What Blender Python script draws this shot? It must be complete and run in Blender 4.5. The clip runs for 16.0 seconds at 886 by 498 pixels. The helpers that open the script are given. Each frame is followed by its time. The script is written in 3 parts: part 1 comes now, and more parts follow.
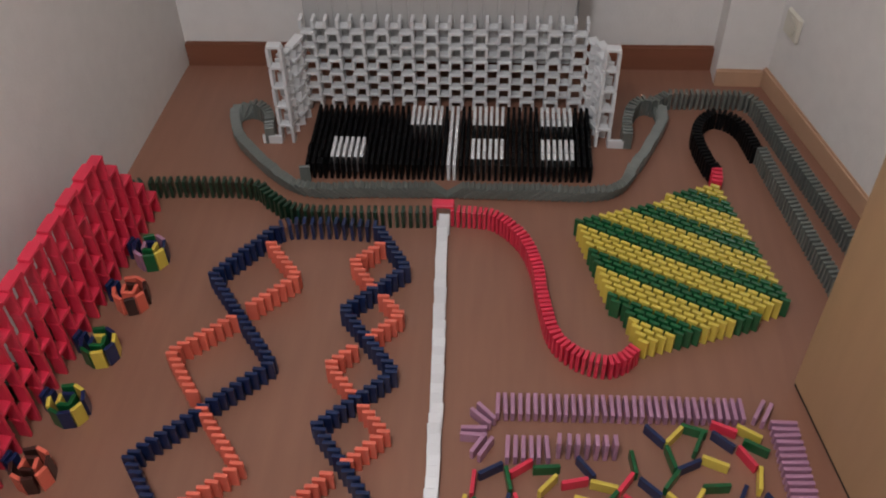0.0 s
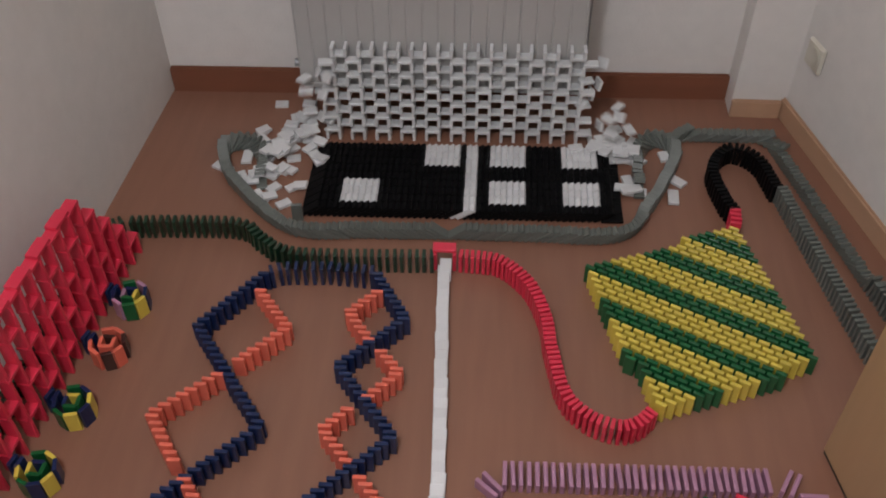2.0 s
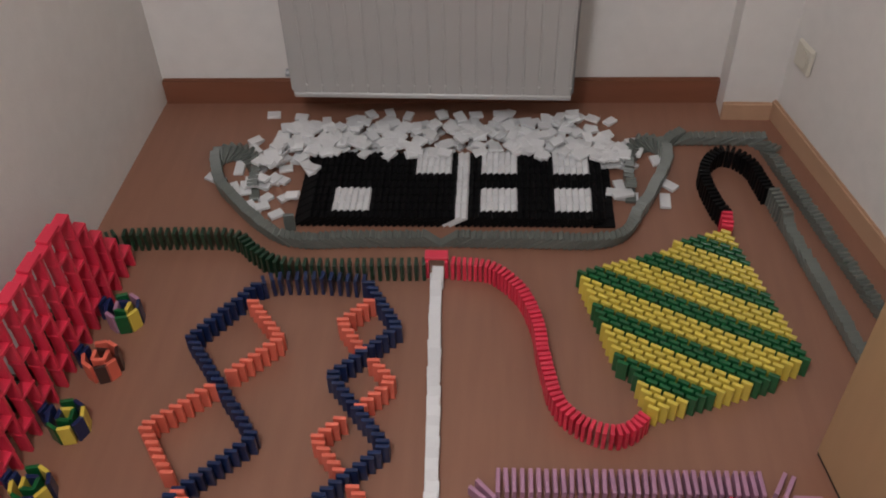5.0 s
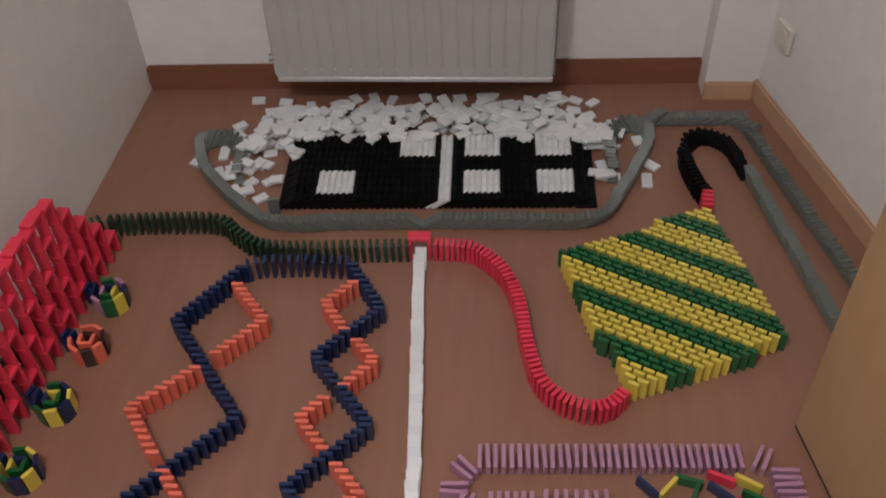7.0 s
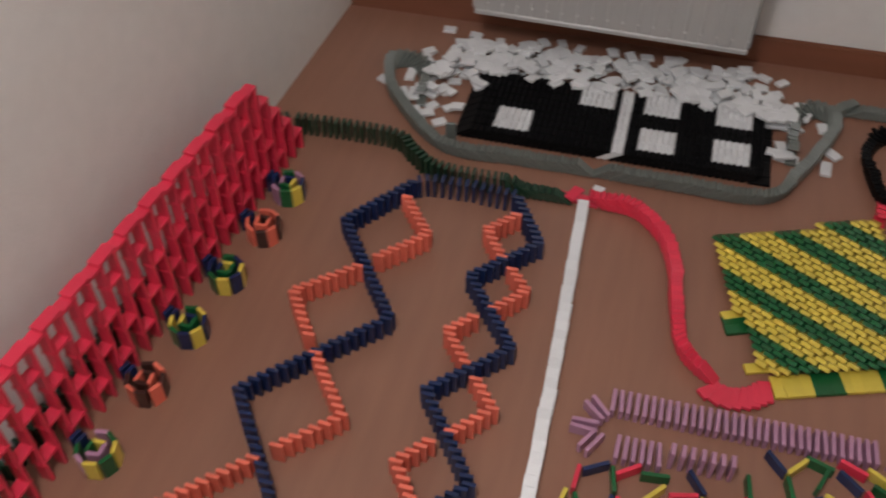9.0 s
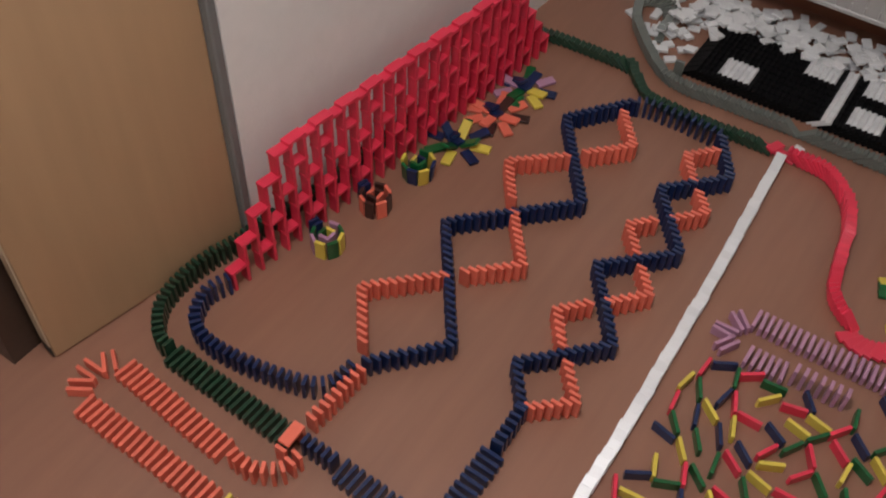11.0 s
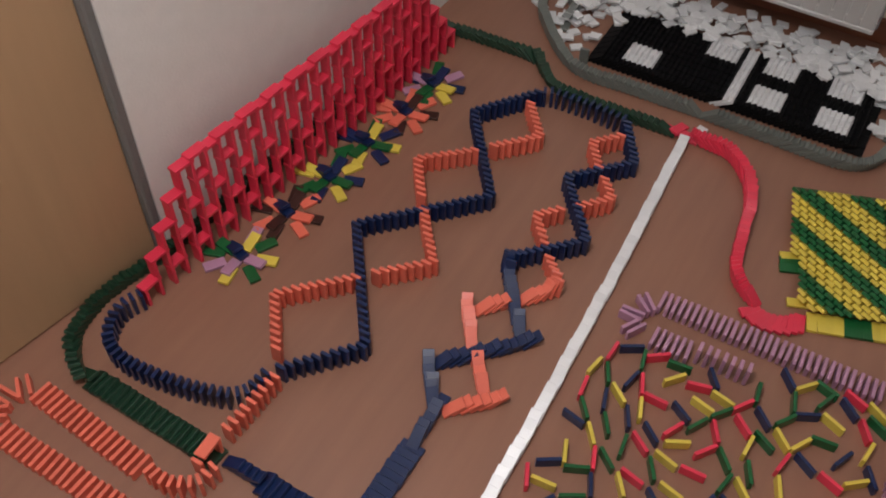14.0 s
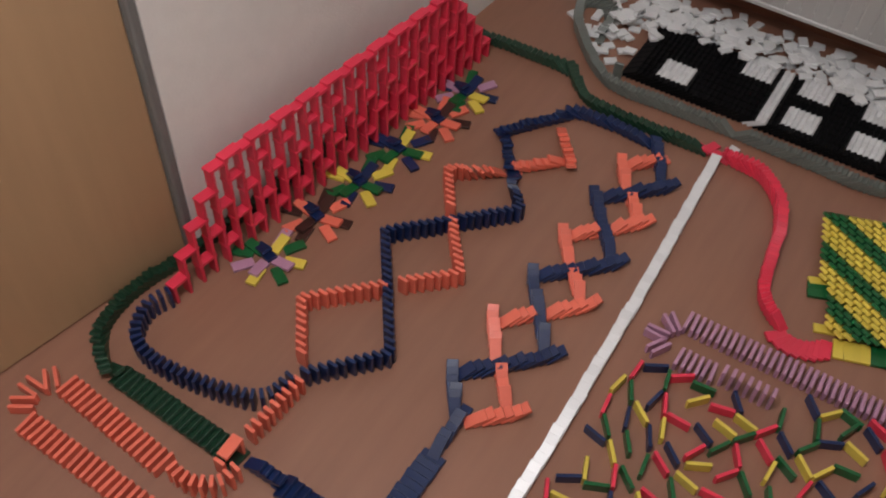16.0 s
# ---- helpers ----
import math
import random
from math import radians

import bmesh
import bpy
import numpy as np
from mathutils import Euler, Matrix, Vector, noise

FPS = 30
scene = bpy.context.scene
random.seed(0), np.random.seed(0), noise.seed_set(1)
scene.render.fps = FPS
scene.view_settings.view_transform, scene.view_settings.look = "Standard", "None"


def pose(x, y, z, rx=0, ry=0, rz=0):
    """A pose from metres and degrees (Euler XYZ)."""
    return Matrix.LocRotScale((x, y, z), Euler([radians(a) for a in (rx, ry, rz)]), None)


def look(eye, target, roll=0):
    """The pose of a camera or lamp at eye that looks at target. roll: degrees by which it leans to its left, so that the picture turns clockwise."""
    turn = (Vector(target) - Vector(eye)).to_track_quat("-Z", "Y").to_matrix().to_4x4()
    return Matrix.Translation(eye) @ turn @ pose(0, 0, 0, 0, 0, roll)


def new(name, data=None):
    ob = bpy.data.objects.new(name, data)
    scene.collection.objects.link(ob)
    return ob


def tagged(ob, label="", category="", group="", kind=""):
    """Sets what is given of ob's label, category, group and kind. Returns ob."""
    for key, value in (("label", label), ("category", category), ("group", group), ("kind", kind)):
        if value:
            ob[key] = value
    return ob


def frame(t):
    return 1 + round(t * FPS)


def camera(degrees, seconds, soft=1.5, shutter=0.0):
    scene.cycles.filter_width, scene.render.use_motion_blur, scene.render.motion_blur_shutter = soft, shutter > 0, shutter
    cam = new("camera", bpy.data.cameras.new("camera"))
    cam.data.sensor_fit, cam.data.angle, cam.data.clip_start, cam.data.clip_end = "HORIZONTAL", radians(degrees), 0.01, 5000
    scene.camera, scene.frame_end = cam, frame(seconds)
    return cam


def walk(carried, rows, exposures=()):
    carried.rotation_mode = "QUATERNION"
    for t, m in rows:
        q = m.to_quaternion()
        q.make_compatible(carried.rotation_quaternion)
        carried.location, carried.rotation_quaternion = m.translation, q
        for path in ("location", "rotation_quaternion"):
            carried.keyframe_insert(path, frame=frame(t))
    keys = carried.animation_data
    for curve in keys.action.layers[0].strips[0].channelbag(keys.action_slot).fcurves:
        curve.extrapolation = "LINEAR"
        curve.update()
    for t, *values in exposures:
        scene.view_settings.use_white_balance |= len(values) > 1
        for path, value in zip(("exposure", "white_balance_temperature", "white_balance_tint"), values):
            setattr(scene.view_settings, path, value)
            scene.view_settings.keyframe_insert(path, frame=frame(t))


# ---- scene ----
cam = camera(49.8, 16.0, 1.9, 0.4)
PATH = [
    (0, (0.121, -1.555, 1.48), (0.007, -0.145, 0.065), -1.2),
    (0.5, (0.103, -1.427, 1.448), (-0.007, -0.061, -0.009), 0.2),
    (1, (0.097, -1.389, 1.451), (-0.009, -0.001, 0.016), -0.6),
    (1.5, (0.09, -1.386, 1.456), (-0.009, 0.02, 0.038), -0.3),
    (2, (0.09, -1.388, 1.457), (-0.007, 0.019, 0.038), -0.5),
    (2.5, (0.087, -1.38, 1.461), (-0.003, 0.021, 0.036), -0.9),
    (3, (0.079, -1.388, 1.464), (-0.011, 0.027, 0.054), -0.4),
    (5.5, (0.124, -1.387, 1.459), (0.018, 0.03, 0.052), -2.1),
    (6, (0.132, -1.392, 1.462), (0.027, 0.03, 0.06), -2.4),
    (6.5, (0.147, -1.395, 1.462), (0.036, 0.027, 0.06), -2.7),
    (7, (0.148, -1.411, 1.457), (0.047, -0.009, 0.034), -2.3),
    (7.5, (0.151, -1.416, 1.449), (0.053, -0.031, 0.009), -1.5),
    (8, (0.159, -1.421, 1.444), (0.056, -0.068, -0.025), -1.3),
    (8.5, (0.122, -1.432, 1.441), (-0.059, -0.108, -0.048), -0.4),
    (9, (0.085, -1.502, 1.453), (-0.267, -0.194, -0.018), 0.2),
    (9.5, (0.092, -1.614, 1.522), (-0.455, -0.386, 0.041), 0.2),
    (10, (0.101, -1.741, 1.557), (-0.529, -0.559, 0.072), 1.7),
    (10.2, (0.123, -1.784, 1.55), (-0.536, -0.6, 0.08), 2.5),
    (12.3, (0.261, -1.846, 1.552), (-0.407, -0.868, -0.06), 1.2),
    (12.5, (0.256, -1.848, 1.55), (-0.37, -0.846, -0.064), 1.7),
    (13, (0.287, -1.816, 1.585), (-0.325, -0.739, 0.015), 2.2),
    (13.5, (0.297, -1.785, 1.602), (-0.304, -0.673, 0.052), 2.6),
    (14, (0.299, -1.763, 1.601), (-0.311, -0.645, 0.06), 1.8),
    (14.5, (0.311, -1.753, 1.606), (-0.319, -0.636, 0.072), 0.7),
    (15, (0.317, -1.748, 1.612), (-0.318, -0.626, 0.083), 0.3),
    (15.5, (0.302, -1.749, 1.618), (-0.323, -0.62, 0.09), 1.6),
    (16, (0.27, -1.763, 1.617), (-0.369, -0.663, 0.073), 3.1),
]
walk(cam, [(t, look(eye, target, roll)) for t, eye, target, roll in PATH], [(0, 0, 6300, 10), (3, 0, 6300, 10), (5.5, 0, 6450, 10), (16, 0, 6500, 10)])

# ---- light and exposure ----
world = bpy.data.worlds.new("room_dusk")
scene.world = world
world.use_nodes = True
world.node_tree.nodes["Background"].inputs[0].default_value = (0.75, 0.85, 1.0, 1)
world.node_tree.nodes["Background"].inputs[1].default_value = 0.05


def ceiling_lamp(at, radius, watts, colour):
    data = bpy.data.lights.new("ceiling_lamp", "POINT")
    data.shadow_soft_size, data.energy, data.color = radius, watts, colour
    new("ceiling_lamp", data).location = at


ceiling_lamp((-0.27, -1.46, 2.22), 0.12, 58.0, (0.99, 0.97, 1.0))
scene.view_settings.exposure = 0.0


# ---- materials ----
def material(name, colour, rough=0.5, metal=0.0, grain=0.0, grain_scale=60.0, spread=0.0, bump=0.0, bump_scale=250.0, spec=0.5, stretch=(1, 1, 1)):
    m = bpy.data.materials.new(name)
    m.use_nodes = True
    nt = m.node_tree
    n, link = nt.nodes, nt.links
    bsdf = n["Principled BSDF"]
    bsdf.inputs["Roughness"].default_value = rough
    bsdf.inputs["Metallic"].default_value = metal
    bsdf.inputs["Specular IOR Level"].default_value = spec
    rgb = n.new("ShaderNodeRGB")
    rgb.outputs[0].default_value = (*colour, 1)
    hsv = n.new("ShaderNodeHueSaturation")
    link.new(rgb.outputs[0], hsv.inputs["Color"])
    link.new(hsv.outputs[0], bsdf.inputs["Base Color"])
    value = None
    coord = n.new("ShaderNodeTexCoord")
    stretched = n.new("ShaderNodeMapping")
    stretched.inputs["Scale"].default_value = stretch
    link.new(coord.outputs["Object"], stretched.inputs[0])
    if spread:
        info = n.new("ShaderNodeObjectInfo")
        ramp = n.new("ShaderNodeMapRange")
        ramp.inputs[3].default_value, ramp.inputs[4].default_value = 1 - spread, 1 + spread
        link.new(info.outputs["Random"], ramp.inputs[0])
        value = ramp.outputs[0]
    if grain:
        tex = n.new("ShaderNodeTexNoise")
        tex.inputs["Scale"].default_value, tex.inputs["Detail"].default_value = grain_scale, 6
        link.new(stretched.outputs[0], tex.inputs["Vector"])
        big = n.new("ShaderNodeTexNoise")
        big.inputs["Scale"].default_value, big.inputs["Detail"].default_value = grain_scale * 0.07, 3
        link.new(stretched.outputs[0], big.inputs["Vector"])
        add = n.new("ShaderNodeMath")
        link.new(tex.outputs[0], add.inputs[0])
        link.new(big.outputs[0], add.inputs[1])
        r2 = n.new("ShaderNodeMapRange")
        r2.inputs[1].default_value, r2.inputs[2].default_value = 0.6, 1.4
        r2.inputs[3].default_value, r2.inputs[4].default_value = 1 - grain, 1 + grain
        link.new(add.outputs[0], r2.inputs[0])
        if value is None:
            value = r2.outputs[0]
        else:
            mul = n.new("ShaderNodeMath")
            mul.operation = "MULTIPLY"
            link.new(value, mul.inputs[0])
            link.new(r2.outputs[0], mul.inputs[1])
            value = mul.outputs[0]
    if value is not None:
        link.new(value, hsv.inputs["Value"])
    if bump:
        tex = n.new("ShaderNodeTexNoise")
        tex.inputs["Scale"].default_value, tex.inputs["Detail"].default_value = bump_scale, 4
        link.new(stretched.outputs[0], tex.inputs["Vector"])
        b = n.new("ShaderNodeBump")
        b.inputs["Strength"].default_value, b.inputs["Distance"].default_value = bump, 0.002
        link.new(tex.outputs[0], b.inputs["Height"])
        link.new(b.outputs[0], bsdf.inputs["Normal"])
    return m


def plastic(name, colour, rough=0.30):
    return material(name, colour, rough, spread=0.07, grain=0.05, grain_scale=120, bump=0.06, bump_scale=300)


PLASTIC = {
    "red": plastic("red_plastic", (0.69, 0.034, 0.074)),
    "blue": plastic("blue_plastic", (0.007, 0.019, 0.074)),
    "orange": plastic("orange_plastic", (0.74, 0.158, 0.100)),
    "green": plastic("green_plastic", (0.006, 0.100, 0.028)),
    "dark_green": plastic("dark_green_plastic", (0.010, 0.040, 0.021)),
    "yellow": plastic("yellow_plastic", (0.65, 0.51, 0.075)),
    "white": plastic("white_plastic", (0.67, 0.68, 0.685)),
    "black": material("black_plastic", (0.0035, 0.0035, 0.004), 0.55, spread=0.1, grain=0.05, spec=0.12),
    "grey": plastic("grey_plastic", (0.13, 0.145, 0.13)),
    "purple": plastic("lilac_plastic", (0.42, 0.22, 0.33)),
    "brown": plastic("brown_plastic", (0.045, 0.018, 0.014)),
}
LAMINATE = material("floor_laminate", (0.258, 0.124, 0.080), 0.36, grain=0.12, grain_scale=40, bump=0.05, bump_scale=60, stretch=(1, 0.12, 1))
PLASTER = material("wall_plaster", (0.72, 0.70, 0.67), 0.9, grain=0.05, grain_scale=25, bump=0.35, bump_scale=160)
BASE_WOOD = material("baseboard_wood", (0.205, 0.078, 0.043), 0.42, grain=0.16, grain_scale=30, bump=0.05, stretch=(0.15, 1, 1))
PALE_WOOD = material("pale_baseboard", (0.48, 0.30, 0.19), 0.5, grain=0.1, grain_scale=30, stretch=(1, 0.15, 1))
DOOR_WOOD = material("beech_veneer", (0.41, 0.262, 0.145), 0.45, grain=0.09, grain_scale=25, bump=0.04, stretch=(1, 1, 0.1))
ENAMEL = material("radiator_enamel", (0.43, 0.425, 0.41), 0.28, grain=0.03, grain_scale=20)
GLOSS = material("gloss_enamel", (0.55, 0.545, 0.53), 0.12, grain=0.02, grain_scale=20)
EDGE_WOOD = material("pale_edge_band", (0.56, 0.45, 0.31), 0.5, grain=0.06, grain_scale=25, stretch=(1, 1, 0.1))
DARK = material("dark_rubber", (0.02, 0.018, 0.016), 0.6, grain=0.1)
# near-black brown that stands in for the shade of the hallway
HALL_SHADE = material("hall_shade", (0.05, 0.03, 0.02), 0.5, grain=0.15)
GREY_PAINT = material("grey_paint", (0.17, 0.17, 0.165), 0.5, grain=0.05)
METAL = material("dull_steel", (0.35, 0.36, 0.37), 0.4, 0.8, grain=0.06)
SOCKET = material("socket_plastic", (0.62, 0.59, 0.5), 0.4, grain=0.03)


# ---- building helpers ----
def mesh_of(name, bm, mat):
    me = bpy.data.meshes.new(name)
    bm.to_mesh(me)
    bm.free()
    me.materials.append(mat)
    return me


def box(bm, lo, hi, bevel=0.0):
    m = Matrix.LocRotScale([(a + b) / 2 for a, b in zip(lo, hi)], None, [b - a for a, b in zip(lo, hi)])
    verts = bmesh.ops.create_cube(bm, size=1, matrix=m)["verts"]
    if bevel:
        edges = {e for v in verts for e in v.link_edges}
        bmesh.ops.bevel(bm, geom=list(edges), offset=bevel, segments=1, affect="EDGES")
    return bm


def prism(points, z0, z1):
    """A solid over a plan outline."""
    bm = bmesh.new()
    low = [bm.verts.new((x, y, z0)) for x, y in points]
    high = [bm.verts.new((x, y, z1)) for x, y in points]
    bm.faces.new(low[::-1]), bm.faces.new(high)
    n = len(points)
    for i in range(n):
        bm.faces.new((low[i], low[(i + 1) % n], high[(i + 1) % n], high[i]))
    bmesh.ops.recalc_face_normals(bm, faces=bm.faces)
    return bm


def structure(name, bm, mat, label, category):
    return tagged(new(name, mesh_of(name, bm, mat)), label, category, kind="structure")


def thing(name, at, label, category, group=""):
    ob = new(name)
    ob.empty_display_size = 0.02
    ob.location = at
    return tagged(ob, label, category, group)


def part(name, bm, mat, parent, label=""):
    """A mesh under a thing, given in the world's space."""
    me = mesh_of(name, bm, mat)
    me.transform(Matrix.Translation(-parent.location))
    ob = new(name, me)
    ob.parent = parent
    return tagged(ob, label)


# ---- room ----
WL0, WL1 = Vector((-0.738, 0.607)), Vector((-0.844, -0.902))
BN0, BN1 = Vector((-0.90, 0.602)), Vector((1.10, 0.657))
RW0, RW1 = Vector((0.790, 0.62)), Vector((1.045, -0.30))
structure("floor", box(bmesh.new(), (-2.2, -3.2, -0.05), (2.2, 1.0, 0)), LAMINATE, "smooth brown wood-effect laminate floor", "floor")
structure("wall_north", prism([tuple(BN0), tuple(BN1), (BN1.x, BN1.y + 0.15), (BN0.x, BN0.y + 0.15)], -0.05, 2.5), PLASTER, "white plastered wall behind the radiator", "wall")
structure("wall_west", prism([(WL0.x + 0.013, WL0.y + 0.2), tuple(WL1), (WL1.x - 0.15, WL1.y), (WL0.x - 0.15, WL0.y + 0.2)], -0.05, 2.5), PLASTER, "white plastered side wall", "wall")
structure("pillar", box(bmesh.new(), (0.672, 0.572, -0.05), (1.05, 0.80, 2.5)), PLASTER, "white plastered corner pillar", "wall")
structure("wall_east", prism([tuple(RW0), tuple(RW1), (RW1.x + 0.15, RW1.y), (RW0.x + 0.15, RW0.y)], -0.05, 2.5), PLASTER, "white plastered side wall with a socket", "wall")
structure("wall_south", box(bmesh.new(), (-2.2, -3.2, -0.05), (2.2, -3.05, 2.5)), PLASTER, "white plastered wall", "wall")
structure("wall_southwest", box(bmesh.new(), (-2.2, -3.05, -0.05), (-2.05, 1.0, 2.5)), PLASTER, "white plastered wall", "wall")
structure("wall_southeast", box(bmesh.new(), (2.05, -3.05, -0.05), (2.2, 1.0, 2.5)), PLASTER, "white plastered wall", "wall")
structure("ceiling", box(bmesh.new(), (-2.3, -3.3, 2.5), (2.3, 1.1, 2.6)), PLASTER, "white painted ceiling", "ceiling")


def baseboard(name, a, b, side, height, thick, mat, label):
    a, b = Vector(a), Vector(b)
    d = (b - a).normalized()
    n = Vector((-d.y, d.x)) * side
    bm = prism([tuple(a), tuple(b), tuple(b + n * thick), tuple(a + n * thick)], 0, height)
    top = [e for e in bm.edges if all(abs(v.co.z - height) < 1e-6 for v in e.verts)]
    bmesh.ops.bevel(bm, geom=top, offset=0.005, segments=2, affect="EDGES")
    return structure(name, bm, mat, label, "baseboard")


baseboard("baseboard", (-0.737, 0.6065), (0.671, 0.6452), -1, 0.072, 0.014, BASE_WOOD, "reddish-brown wooden baseboard")
baseboard("baseboard", (0.672, 0.572), (0.79, 0.572), -1, 0.05, 0.012, PALE_WOOD, "pale wooden baseboard")
baseboard("baseboard", RW0, RW1, -1, 0.055, 0.012, PALE_WOOD, "pale wooden baseboard")


def radiator():
    ob = thing("radiator", (-0.036, 0.50, 0.125), "white enamelled panel radiator with fine vertical ribs", "radiator")
    bm = bmesh.new()
    x0, x1, n = -0.366, 0.288, 18
    w = (x1 - x0) / n
    outline = []
    for i in range(n):
        x = x0 + i * w
        outline += [(x, 0.460), (x + w * 0.82, 0.460), (x + w * 0.87, 0.4618), (x + w * 0.95, 0.4618)]
    outline += [(x1, 0.460), (x1, 0.468), (x0, 0.468)]
    part("front_panel", prism(outline, 0.137, 0.735), ENAMEL, ob)
    part("bottom_rail", box(bmesh.new(), (x0, 0.4585, 0.122), (x1, 0.4695, 0.1365), 0.003), ENAMEL, ob)
    bosses = bmesh.new()
    for i in range(n):
        bmesh.ops.create_uvsphere(bosses, u_segments=8, v_segments=6, radius=0.0032, matrix=pose(x0 + (i + 0.91) * w, 0.4598, 0.158))
    part("groove_ends", bosses, GLOSS, ob, "row of small glossy bosses at the groove ends")
    part("back_panel", box(bmesh.new(), (x0, 0.535, 0.125), (x1, 0.545, 0.735), 0.003), ENAMEL, ob)
    part("side_cover", box(bmesh.new(), (x1 + 0.001, 0.463, 0.14), (x1 + 0.005, 0.543, 0.735), 0.001), METAL, ob, "dark grey side cover")
    part("side_cover", box(bmesh.new(), (x0 - 0.005, 0.463, 0.14), (x0 - 0.001, 0.543, 0.735), 0.001), ENAMEL, ob)
    part("top_grille", box(bmesh.new(), (x0, 0.462, 0.736), (x1, 0.543, 0.742), 0.001), ENAMEL, ob)
    fins = bmesh.new()
    for i in range(40):
        x = x0 + 0.012 + i * (x1 - x0 - 0.024) / 39
        box(fins, (x, 0.47, 0.15), (x + 0.002, 0.534, 0.72))
    part("convector_fins", fins, ENAMEL, ob)
    for x in (x0 + 0.06, x1 - 0.06):
        part("bracket", box(bmesh.new(), (x - 0.015, 0.546, 0.2), (x + 0.015, 0.615, 0.6)), METAL, ob)
    bm = bmesh.new()
    bmesh.ops.create_cone(bm, cap_ends=True, segments=14, radius1=0.010, radius2=0.010, depth=0.03, matrix=pose(x0 - 0.012, 0.52, 0.150, 0, 90))
    part("valve", bm, METAL, ob, "dull metal valve")


radiator()


def wall_socket():
    ob = thing("wall_socket", (0.816, 0.52, 0.19), "cream plastic wall socket on the plaster", "socket")
    d = (RW1 - RW0).normalized()
    c = RW0 + d * 0.115
    turn = Matrix.Translation((c.x, c.y, 0.218)) @ Matrix.Rotation(math.atan2(d.y, d.x), 4, "Z")
    bm = box(bmesh.new(), (-0.035, -0.012, -0.035), (0.035, 0.0, 0.035), 0.006)
    bm.transform(turn)
    part("plate", bm, SOCKET, ob)
    bm = bmesh.new()
    bmesh.ops.create_cone(bm, cap_ends=True, segments=24, radius1=0.021, radius2=0.023, depth=0.004, matrix=pose(0, -0.0135, 0, 90))
    bm.transform(turn)
    part("insert", bm, SOCKET, ob)


wall_socket()


def door_leaf(name, a, b, thick, side, label, seal=True):
    a, b = Vector(a), Vector(b)
    ob = thing(name, (a.x, a.y, 0), label, "door")
    d = (b - a).normalized()
    n = Vector((-d.y, d.x)) * side * thick
    low = 0.012 if seal else 0.003
    bm = prism([tuple(a), tuple(b), tuple(b + n), tuple(a + n)], low, 2.02)
    bmesh.ops.bevel(bm, geom=list(bm.edges), offset=0.002, segments=1, affect="EDGES")
    part("leaf", bm, DOOR_WOOD, ob)
    e = n * 0.8
    if seal:
        part("bottom_seal", prism([tuple(a + n * 0.1), tuple(b + n * 0.1), tuple(b + e), tuple(a + e)], 0.0, low - 0.0005), DARK, ob, "black rubber door seal")
    end = b + d * 0.003
    strip = [tuple(b + d * 0.0005 + n * 0.08), tuple(end + n * 0.08), tuple(end + n * 0.92), tuple(b + d * 0.0005 + n * 0.92)]
    part("edge_foot", prism(strip, low, 0.034), DARK, ob, "dark foot of the door edge")
    part("edge_band", prism(strip, 0.0345, 2.015), EDGE_WOOD, ob, "pale wooden edge band")
    return ob


door_leaf("door_leaf", (0.691, -0.413), (0.805, -1.01), 0.04, 1, "open beech-veneered door with a dark bottom edge")
door_leaf("door_leaf", (-0.861, -0.9245), (-0.942, -1.365), 0.04, -1, "open tan wooden door beside the red wall", False)
structure("door_frame", box(bmesh.new(), (-0.866, -0.9235, 0), (-0.845, -0.9025, 2.1), 0.003), GREY_PAINT, "grey painted door frame edge", "door frame")
# added box: its dark colour replaces the unlit hallway past the tan door
structure("hall_block", box(bmesh.new(), (-1.60, -1.42, 0.0), (-0.995, -0.95, 2.2)), HALL_SHADE, "dark brown block added for the dim hallway behind the door", "cupboard")

# ---- dominoes ----
LONG, WIDE, THIN = 0.048, 0.024, 0.0075


def domino_mesh(colour, w, t, h):
    bm = box(bmesh.new(), (-w / 2, -t / 2, 0), (w / 2, t / 2, h), 0.0007)
    return mesh_of("domino_" + colour, bm, PLASTIC[colour])


UPRIGHT = {c: domino_mesh(c, WIDE, THIN, LONG) for c in PLASTIC}
EDGEWISE = {c: domino_mesh(c, LONG, THIN, WIDE) for c in PLASTIC}
MOVES = []
END = 16.0
rng = random.Random(7)


def stand(x, y, heading, z=0.0):
    """A standing domino at x, y that faces along its heading (degrees)."""
    return pose(x, y, z, 0, 0, heading - 90)


def tilted(m, lean):
    """The pose m turned forwards by lean degrees round its leading lower edge."""
    return m @ pose(0, THIN / 2, 0, -lean) @ pose(0, -THIN / 2, 0)


def domino(parent, mesh, m, name="domino"):
    ob = new(name, mesh)
    ob.parent = parent
    ob.matrix_basis = Matrix.Translation(-parent.location) @ m
    return ob


def topple(ob, m, t, lean, secs=0.2, twist=0.0):
    """Let ob, standing at m, fall forwards at t, twisting by so many degrees. A time before the clip leaves it fallen."""
    low, mid = tilted(m @ pose(0, 0, 0, 0, 0, twist), lean), tilted(m @ pose(0, 0, 0, 0, 0, twist * 0.3), lean * 0.42)
    back = Matrix.Translation(-ob.parent.location)
    if t + secs <= 0:
        ob.matrix_basis = back @ low
        return
    if t > END:
        return
    rows = [(0.0, m)] if t > 0.04 else []
    t = max(t, 0.0)
    rows += [(t, m), (t + secs * 0.55, mid), (t + secs, low)]
    if t + secs < END - 0.05:
        rows.append((END, low))
    MOVES.append((ob, [(s, back @ p) for s, p in rows]))


